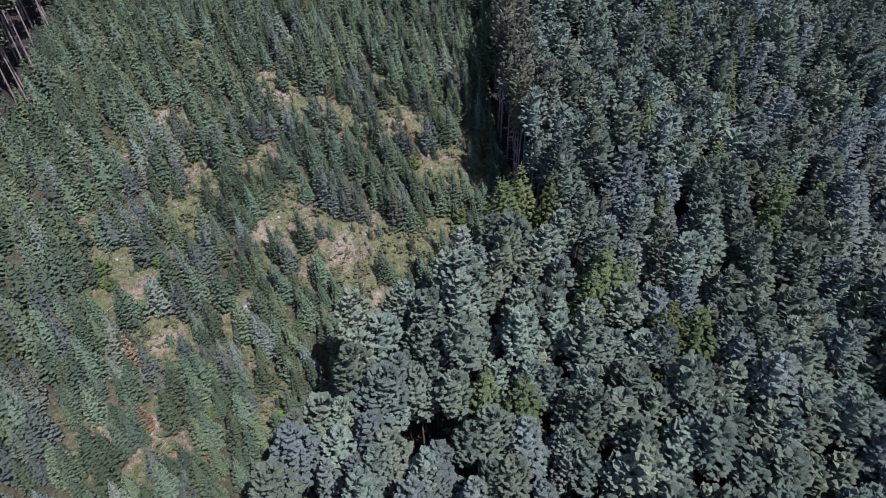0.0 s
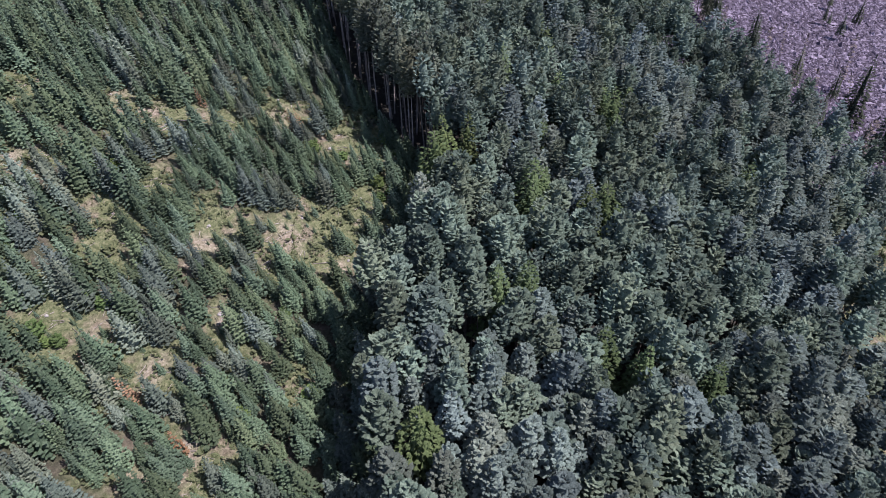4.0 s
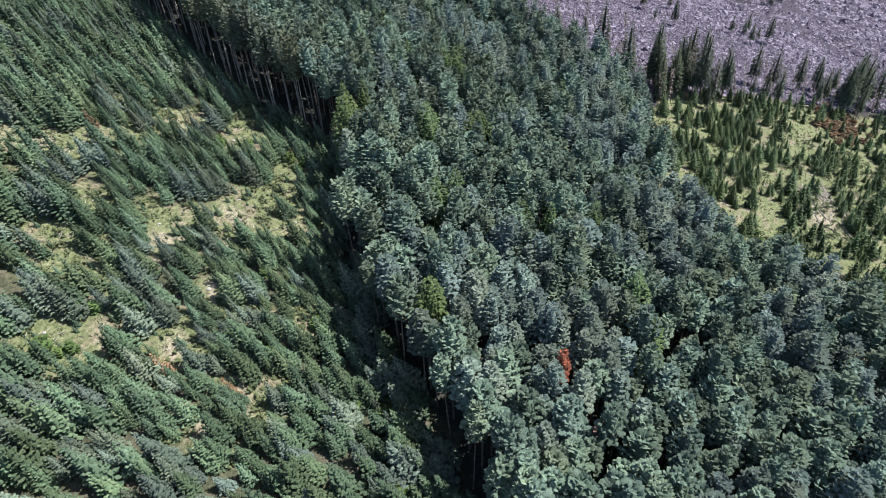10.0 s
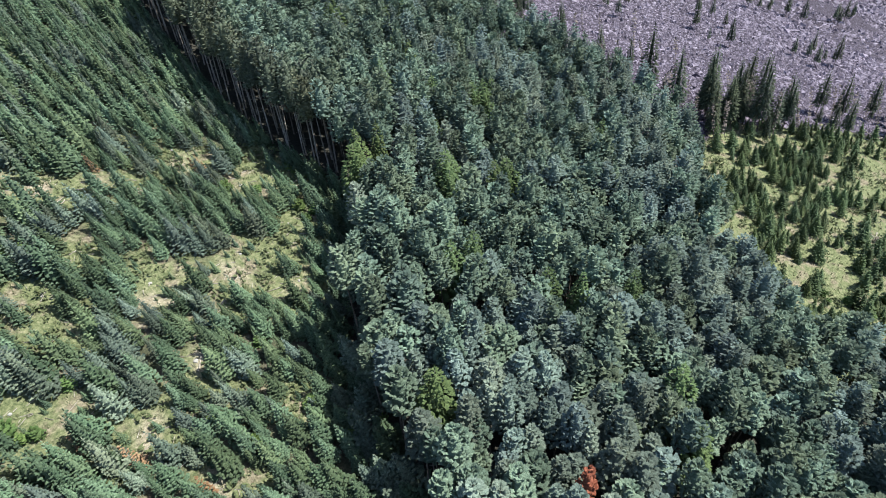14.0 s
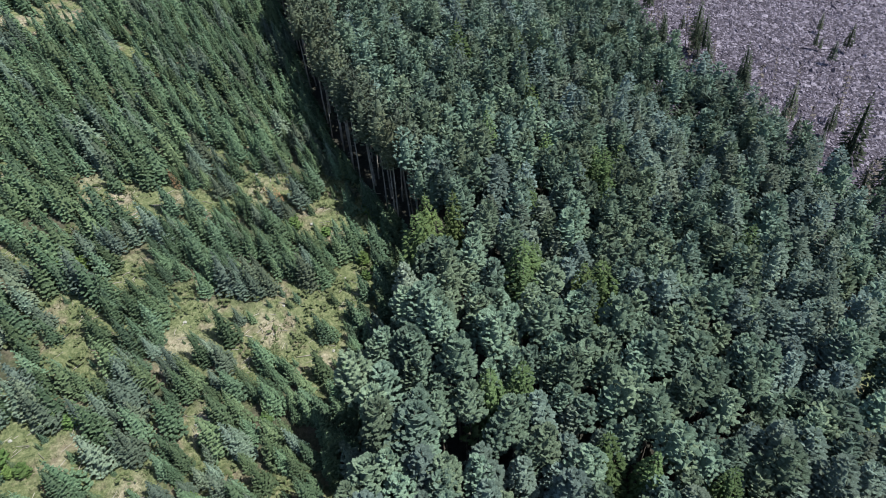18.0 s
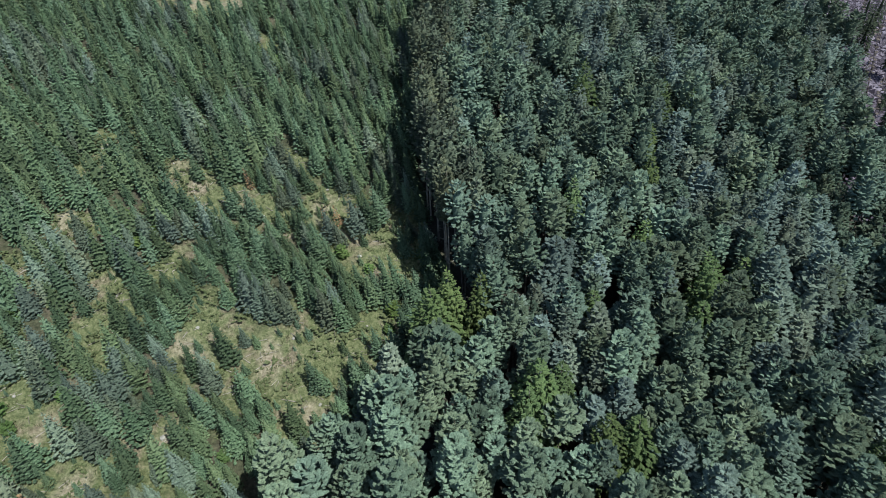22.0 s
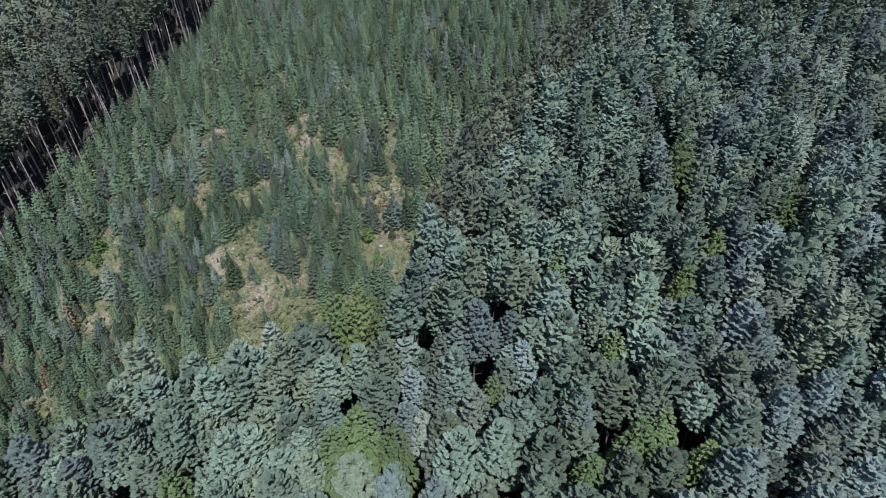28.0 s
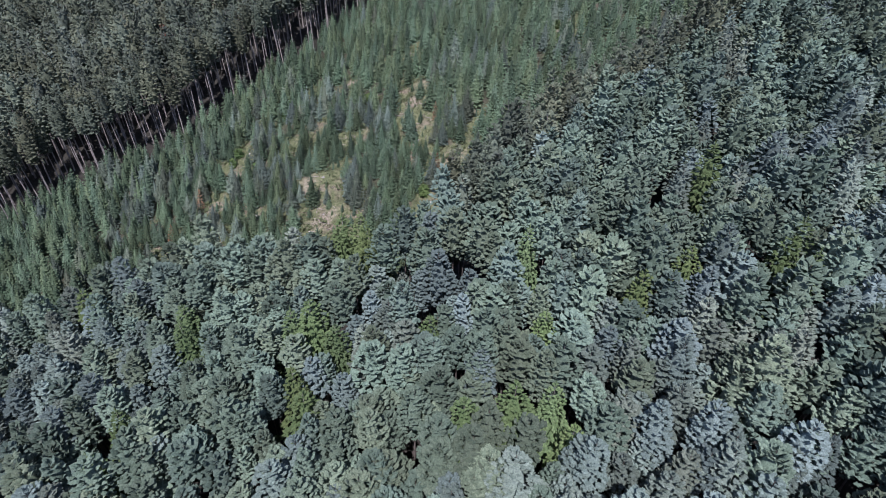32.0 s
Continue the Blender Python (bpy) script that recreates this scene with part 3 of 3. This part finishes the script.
west = scatter(-215, -70, -45, 205, 4.8)
west = west[~inside(WEST_CLEARING, west[:, 0], west[:, 1]) & (west[:, 1] > 0.45 * (-west[:, 0] - 100) - 30) & (west[:, 0] > np.where(west[:, 1] > 110, -128, np.where(west[:, 1] > 70, -150, -230)))]
WEST_DEAD = [(-108, 84), (-114, 90), (-104, 66)]
west = away(west, WEST_DEAD, 3)
west_near, west_far = nearest(west, ((-86, 10), (-94, 140)), 150)
for px, py in west_near:
    EDGE.plant(px, py, R.uniform(0.9, 1.1))
beyond = scatter(-285, -214, 0, 110, 5.5)
EDGE.mass(west_far, 0.98, 1.2, "far_edge_pines", "tall grey-green conifers of the western stand")

# ---- the young plantation ----
YOUNG = Kind("young_fir", "cone", 7.4, 2.0, 0.03, 0.5, 0.6, (M_YOUNG, M_YOUNG_MASS), "young dark-green fir growing in the clearing", "tree", "young firs in the clearing", 6, 0.08,
             uphill=0.21, core=(9, 8, 0.54), fingers=3, far=(0.66, 0.76, (6, 6, 0.58)))
YOUNGBLUE = Kind("young_blue_fir", "cone", 7.6, 2.05, 0.03, 0.5, 0.6, (M_YOUNGBLUE, M_YOUNGBLUE_MASS), "young silvery blue-green fir growing in the clearing", "tree", "young firs in the clearing", 5, 0.08,
                 uphill=0.21, core=(9, 8, 0.54), fingers=3, far=(0.66, 0.76, (6, 6, 0.58)))
yp = scatter(-125, 30, -55, 215, 2.9, 0.45)
yp = yp[106 * (yp[:, 0] + 69) + 97 * (yp[:, 1] - 51) > -11000]
yp = yp[inside(WEST_CLEARING, yp[:, 0], yp[:, 1]) | inside(WEST_CLEARING, yp[:, 0] + 2.5, yp[:, 1])]
gd = gap_depth(yp[:, 0], yp[:, 1])
small = yp[(gd < 1.15) & (R.uniform(0, 1, len(yp)) < 0.5)] + R.normal(0, 0.5)
YOUNG.mass(small, 0.14, 0.42, "small_fir_saplings", "knee-high to head-high fir saplings in the grassy openings")
soil_d = np.min([np.hypot(yp[:, 0] - bx, yp[:, 1] - by) / br for bx, by, br in SOIL], 0)
yp = yp[(gd > 1.0) & (soil_d > 1.1) & (vnoise(yp[:, 0], yp[:, 1], 5, 21) + 0.25 * (yp[:, 1] > 115) + R.uniform(-0.1, 0.1, len(yp)) > 0.1)]
yb = vnoise(yp[:, 0], yp[:, 1], 9, 23) + R.uniform(-0.35, 0.35, len(yp)) > 0.76
for kind_, pts, many in ((YOUNG, yp[~yb], 300), (YOUNGBLUE, yp[yb], 150)):
    close, rest = nearest(pts, ((-35, 45), (-12, 90)), many)
    for px, py in close:
        kind_.plant(px, py, R.uniform(0.55, 1.15), 0.04, squash=R.uniform(0.85, 1.15))
    kind_.mass(rest, 0.6, 1.2, "far_" + kind_.name + "s", kind_.label + ", many together")

YOUNG.mass(beyond, 1.2, 2.0, "far_young_firs_beyond_the_stand", "green young firs filling a clearing behind the western stand")

# taller saplings and shrubs at the foot of the forest edge
for k in range(26):
    u = R.uniform(0, 1)
    (YOUNGBLUE if k % 3 else YOUNG).plant(-33 + 22 * u + R.normal(0, 1.5), 10 + 36 * u + R.normal(0, 1.5), R.uniform(1.0, 1.5), squash=1.1)

# ---- the eastern clearing, the stand by the talus ----
SPRUCE = Kind("young_spruce", "cone", 6.4, 1.8, 0.03, 0.5, 0.6, (M_SPRUCE, M_SPRUCE_MASS), "slender young spruce in the grassy eastern clearing", "tree", "young spruces in the eastern clearing",
              5, 0.08, uphill=0.15, core=(7, 7, 0.62), fingers=1, far=(0.85, 0.95, (5, 5, 0.58)))
SPIRE = Kind("spire_fir", "spire", 24.0, 3.3, 0.3, 0.8, 0.95, M_DARK, "dark narrow conifer with sparse boughs beside the talus", "tree", "conifers beside the talus", 5, 0.22, 10, wood=M_SNAG, uphill=0.05, fingers=1, core=(9, 6, 0.22))
ep = scatter(40, 250, -85, 45, 3.0, 0.5)
ep = ep[inside(EAST_CLEARING, ep[:, 0], ep[:, 1])]
ep = away(ep, [(111, -31), (117, -31), (125, -28), (135, -24), (202, -27), (198, -21), (122, 10), (141, -3)], 5)
ep = ep[vnoise(ep[:, 0], ep[:, 1], 12, 31) * 0.7 + vnoise(ep[:, 0], ep[:, 1], 4, 32) * 0.5 + R.uniform(-0.2, 0.2, len(ep)) > 0.54]
close, rest = nearest(ep, ((70, 0), (150, 15)), 260)
for px, py in close:
    SPRUCE.plant(px, py, R.uniform(0.3, 1.35), squash=R.uniform(0.8, 1.2))
SPRUCE.mass(rest, 0.35, 1.2, "far_young_spruces", "slender young spruces scattered over pale grass")
for k in range(40):
    u = R.choice([0.06, 0.16, 0.24, 0.3, 0.46, 0.8]) + R.normal(0, 0.03)
    SPIRE.plant(136 + 62 * u + R.normal(0, 5), 42 - 44 * u + R.normal(0, 5), R.uniform(0.35, 1.15))
for k in range(26):
    u = R.uniform(0, 1)
    SPIRE.plant(208 + 40 * u + R.normal(0, 7), -8 - 30 * u + R.normal(0, 7), R.uniform(0.3, 1.0))
for k in range(38):
    SPIRE.plant(R.uniform(116, 150), R.uniform(48, 190), R.uniform(0.3, 0.8))
for k in range(34):
    u, v = [(300, 60), (230, 70), (255, 25), (340, 30), (200, 110), (270, 110)][k % 6]
    SPIRE.plant(u + R.normal(0, 8), v + R.normal(0, 8), R.uniform(0.25, 0.6))

# ---- the talus ----
ico = bmesh.new()
bmesh.ops.create_icosphere(ico, subdivisions=1, radius=1)
ico_v = np.array([v.co[:] for v in ico.verts])
ico_f = np.array([[v.index for v in f.verts] for f in ico.faces])
ico.free()
tx = np.concatenate([R.uniform(104, 300, 76000), R.uniform(280, 560, 30000)])
ty = np.concatenate([R.uniform(-50, 200, 76000), R.uniform(-120, 200, 30000)])
slab_v = np.array([(1, 0, 0), (0, 1, 0), (-1, 0, 0), (0, -1, 0), (0.2, 0.1, 1)], float)
slab_f = np.array([(0, 1, 4), (1, 2, 4), (2, 3, 4), (3, 0, 4)])
ok = inside(TALUS, tx, ty)
tx, ty = tx[ok], ty[ok]
many = len(tx)
ts = R.uniform(0.34, 0.8, many) * (1 + 0.006 * np.maximum(0, tx - 220)) * np.where(R.uniform(0, 1, many) < 0.06, 1.8, 1)
rv = (slab_v + R.uniform(-0.45, 0.45, (many, 5, 3))) * np.stack([R.uniform(0.7, 1.4, many), R.uniform(0.7, 1.3, many), R.uniform(0.45, 0.9, many)], 1)[:, None] * ts[:, None, None]
ta = R.uniform(0, 6.28, (many, 1))
rv = np.stack([rv[..., 0] * np.cos(ta) - rv[..., 1] * np.sin(ta) + tx[:, None], rv[..., 0] * np.sin(ta) + rv[..., 1] * np.cos(ta) + ty[:, None], rv[..., 2] + (height(tx, ty) - 0.1 * ts)[:, None]], -1)
rf = (slab_f[None] + 5 * np.arange(many)[:, None, None]).reshape(-1, 3)
tagged(new("talus_rocks", quick_mesh("talus_rocks", rv.reshape(-1, 3), rf, [M_ROCK])), "purple-grey broken rocks of a talus slope", "rocks", kind="stuff")

# ---- dead trees ----
RED = Kind("dead_conifer", "round", 23.5, 1.5, 0.66, 0.8, 0.9, M_RUST, "dead conifer with rust-red needles among green trees", "tree", "", 1, 0.2, 20, core=(6, 7, 0.6))
RED.plant(-8.5, 2.0, 1.08)
for px, py in WEST_DEAD:
    RED.plant(px, py, R.uniform(0.95, 1.1), squash=1.3, label="dead rust-brown conifer in the western stand")
PINKDEAD = Kind("bare_conifer", "spire", 17.0, 1.7, 0.5, 0.7, 1.0, M_PINK, "bare dead conifer of pinkish-grey twigs between tall trees", "tree", "", 1, 0.18, 20)
PINKDEAD.plant(-9.5, -5.5, 1.0)
DEADYOUNG = Kind("dead_young_fir", "cone", 5.5, 1.3, 0.03, 0.5, 0.8, M_RUSSET, "small dead fir with brown-red needles in the clearing", "tree", "dead young firs", 2, 0.06, uphill=0.25)
for px, py in [(-6.5, 101), (-47.5, 53), (-43, 44), (-8, 99), (-52, 60), (-24, 110)]:
    DEADYOUNG.plant(px, py, R.uniform(0.6, 1.0))
SNAG = Kind("snag", "spire", 15.0, 0.8, 0.3, 1.3, 1.6, M_SNAG, "thin leafless dead trunk standing by the talus", "dead tree", "snags by the talus", 3, 0.12, 16, wood=M_SNAG, uphill=0.15)
for k in range(46):
    u = R.uniform(0, 1)
    SNAG.plant(126 + 114 * u + R.normal(0, 5), 48 - 78 * u + R.normal(0, 7), R.uniform(0.5, 1.2), 0.08)
for k in range(30):
    SNAG.plant(R.uniform(120, 158), R.uniform(45, 175), R.uniform(0.6, 1.3), 0.06)

# ---- shrubs, logs, stones, grass ----
SHRUB = Kind("broadleaf_shrub", "round", 2.3, 1.5, 0.02, 0.5, 0.7, M_SHRUB, "bright green leafy shrub among young firs", "shrub", "broadleaf shrubs", 3, 0.06, core=(4, 8, 0.8))
spots = [(-24, 150), (-57, 66), (-20, 158), (-52, 72), (-37, 50), (-28, 60), (-6, 92), (-22, 47), (85, -18), (92, -22), (-62, 88), (-45, 100), (-3, 70), (-30, 30), (-27, 21), (-24, 28), (-18, 38), (-32, 14), (4, 78), (7, 90)]
for sx, sy in spots:
    for k in range(4):
        SHRUB.plant(sx + R.normal(0, 2.5), sy + R.normal(0, 2.5), R.uniform(0.5, 1.15))
REDSHRUB = Kind("rust_shrub", "round", 1.3, 1.5, 0.02, 0.35, 0.7, M_RUSSET, "low russet-brown shrub at the talus foot", "shrub", "rust shrubs", 2, 0.05, core=(3, 8, 0.8))
for k in range(60):
    REDSHRUB.plant(200 + R.normal(0, 9), -24 + R.normal(0, 5), R.uniform(0.6, 1.5))


def log_mesh(length, r, seed):
    rs = np.random.RandomState(seed)
    k, rings = 7, 5
    vs, fs = [], []
    for q in range(rings):
        u = q / (rings - 1)
        rr = r * (1 - 0.55 * u)
        for a in range(k):
            an = 2 * math.pi * a / k
            wob = rs.uniform(0.88, 1.1)
            vs.append(((u - 0.5) * length, rr * wob * math.cos(an) + 0.08 * length * u * (1 - u) * (seed % 3 - 1), rr * wob * math.sin(an)))
    for q in range(rings - 1):
        for a in range(k):
            p0, p1 = q * k + a, q * k + (a + 1) % k
            fs += [(p0, p1, p1 + k), (p0, p1 + k, p0 + k)]
    for b0 in (0, (rings - 1) * k):
        for a in range(1, k - 1):
            fs.append((b0, b0 + a, b0 + a + 1))
    parts = [(np.array(vs), np.array(fs))]
    for j in range(4):
        u = rs.uniform(0.2, 0.95)
        L = rs.uniform(0.3, 0.9)
        v = np.array([(0, 0.05, 0), (0, -0.05, 0), (0.07, 0, 0.03), (0.2, 0, L)])
        parts.append((v + ((u - 0.5) * length, 0, r * 0.3), np.array([(0, 1, 3), (1, 2, 3), (2, 0, 3)])))
    return quick_mesh("log", *gather(parts), [M_GREYWOOD])


LOGS = [log_mesh(R.uniform(4, 9), R.uniform(0.14, 0.26), k) for k in range(6)]


def lay_log(x, y, az, label, group, size=1.0):
    ob = tagged(new("fallen_log", LOGS[R.randint(len(LOGS))]), label, "log", group)
    dx, dy = math.cos(az), math.sin(az)
    z0, z1 = float(height(x - 2 * dx, y - 2 * dy)), float(height(x + 2 * dx, y + 2 * dy))
    ob.matrix_basis = pose(x, y, (z0 + z1) / 2 + 0.16, 0, -math.degrees(math.atan2(z1 - z0, 4)), math.degrees(az)) @ Matrix.Scale(size, 4)
    return ob


for k in range(40):
    lay_log(125 + R.normal(0, 7), -27 + R.normal(0, 3.5), R.uniform(0, 3.14), "bleached fallen log on bare soil in the eastern clearing", "logs in the eastern clearing", R.uniform(0.8, 1.5))
for k in range(22):
    u = R.uniform(0, 1)
    lay_log(150 + 80 * u + R.normal(0, 6), 34 - 60 * u + R.normal(0, 6), R.uniform(0, 3.14), "bleached fallen log lying at the talus foot", "logs at the talus foot", R.uniform(0.6, 1.3))
for cx, cy in [(11, 98), (12, 93), (-44, 54), (-20, 74), (-31, 64), (-40, 42), (-30, 106), (1, 90), (-14, 66), (-46, 85)]:
    for k in range(2):
        lay_log(cx + R.normal(0, 2), cy + R.normal(0, 2), R.uniform(0, 3.14), "grey fallen log lying in an opening of the plantation", "logs in the western clearing", R.uniform(0.3, 0.55))
for k in range(26):
    v = ico_v * R.uniform(0.75, 1.15, (len(ico_v), 1)) * (1, R.uniform(0.7, 1), 0.6)
    if k < 5:
        STONES = (STONES if k else []) + [quick_mesh("stone", v, ico_f, [M_STONE])]
    gx0, gy0, gr0 = GAPS[k % len(GAPS)]
    px, py = gx0 + R.normal(0, gr0 * 0.6), gy0 + R.normal(0, gr0 * 0.6)
    ob = tagged(new("boulder", STONES[k % 5]), "pale grey boulder half sunk in the grass", "rock", "boulders in the clearing")
    ob.matrix_basis = pose(px, py, float(height(px, py)) + 0.1, 0, 0, R.uniform(0, 360)) @ Matrix.Scale(R.uniform(0.25, 0.6), 4)

# grass tufts and slash in the openings
def litter(name, label, pts, make, mats):
    vs, fs, n = [], [], 0
    zz = height(pts[:, 0], pts[:, 1])
    for (x, y), z in zip(pts, zz):
        v, f = make()
        vs.append(v + (x, y, z)); fs.append(f + n); n += len(v)
    return tagged(new(name, quick_mesh(name, np.concatenate(vs), np.concatenate(fs), mats)), label, name.replace("_", " "), kind="stuff")


def tuft():
    k = 6
    az = R.uniform(0, 6.28, k)
    L, hh = R.uniform(0.25, 0.6, k), R.uniform(0.2, 0.6, k)
    base = np.stack([0.1 * np.cos(az), 0.1 * np.sin(az), np.zeros(k) - 0.03], 1)
    side = np.stack([-np.sin(az), np.cos(az), np.zeros(k)], 1) * 0.09
    tip = np.stack([L * np.cos(az), L * np.sin(az), hh], 1)
    v = np.concatenate([base - side, base + side, tip])
    f = np.stack([np.arange(k), np.arange(k) + k, np.arange(k) + 2 * k], 1)
    return v, f


def stick():
    L, r, a = R.uniform(0.5, 2.2), R.uniform(0.03, 0.07), R.uniform(0, 3.14)
    c, s_ = math.cos(a), math.sin(a)
    v = np.array([(-L / 2, r, 0.05), (-L / 2, -r, 0.05), (-L / 2, 0, 0.05 + 2 * r), (L / 2, r, 0.08), (L / 2, -r, 0.08), (L / 2, 0, 0.08 + 2 * r)])
    v = np.stack([v[:, 0] * c - v[:, 1] * s_, v[:, 0] * s_ + v[:, 1] * c, v[:, 2]], 1)
    return v, np.array([(0, 1, 4), (0, 4, 3), (1, 2, 5), (1, 5, 4), (2, 0, 3), (2, 3, 5), (0, 2, 1), (3, 4, 5)])


gp = np.concatenate([R.uniform((-90, 20), (12, 140), (7000, 2)), R.uniform((60, -70), (200, 36), (5000, 2))])
gp = gp[(inside(WEST_CLEARING, gp[:, 0], gp[:, 1]) & (gap_depth(gp[:, 0], gp[:, 1]) < 1.7)) | inside(EAST_CLEARING, gp[:, 0], gp[:, 1])]
litter("grass_tufts", "yellow-green grass tufts over the open ground", gp, tuft, [M_GRASS])
sp = np.array([(gx0 + R.normal(0, gr0 * 0.7), gy0 + R.normal(0, gr0 * 0.7)) for gx0, gy0, gr0 in GAPS for _ in range(14)] +
              [(125 + R.normal(0, 8), -27 + R.normal(0, 4)) for _ in range(110)])
litter("branch_slash", "bleached broken branches strewn over bare soil", sp, stick, [M_GREYWOOD])


def brush():
    """A low clump of leafy brush."""
    n = R.randint(5, 9)
    az = R.uniform(0, 6.28, n)
    big = R.uniform(0.4, 1.25)
    at = np.stack([0.15 * big * np.cos(az), 0.15 * big * np.sin(az), R.uniform(0, 0.5, n) * big], 1)
    return pads(at, az, R.uniform(0.1, 1.1, n), R.uniform(-0.4, 0.4, n), big * R.uniform(0.6, 1.1, n), big * R.uniform(0.4, 0.7, n), big * R.uniform(0.25, 0.4, n), R.uniform(0, 0.3, n), False, R)


bp = np.concatenate([R.uniform((-100, 0), (14, 150), (6500, 2)), R.uniform((50, -70), (200, 36), (4200, 2))])
bp = bp[(inside(WEST_CLEARING, bp[:, 0], bp[:, 1]) & (gap_depth(bp[:, 0], bp[:, 1]) < 2.0) & (vnoise(bp[:, 0], bp[:, 1], 7, 61) > 0.35)) | (inside(EAST_CLEARING, bp[:, 0], bp[:, 1]) & (vnoise(bp[:, 0], bp[:, 1], 8, 62) > 0.5))]
litter("low_brush", "low yellow-green leafy brush between the young trees", bp, brush, [M_BRUSH])
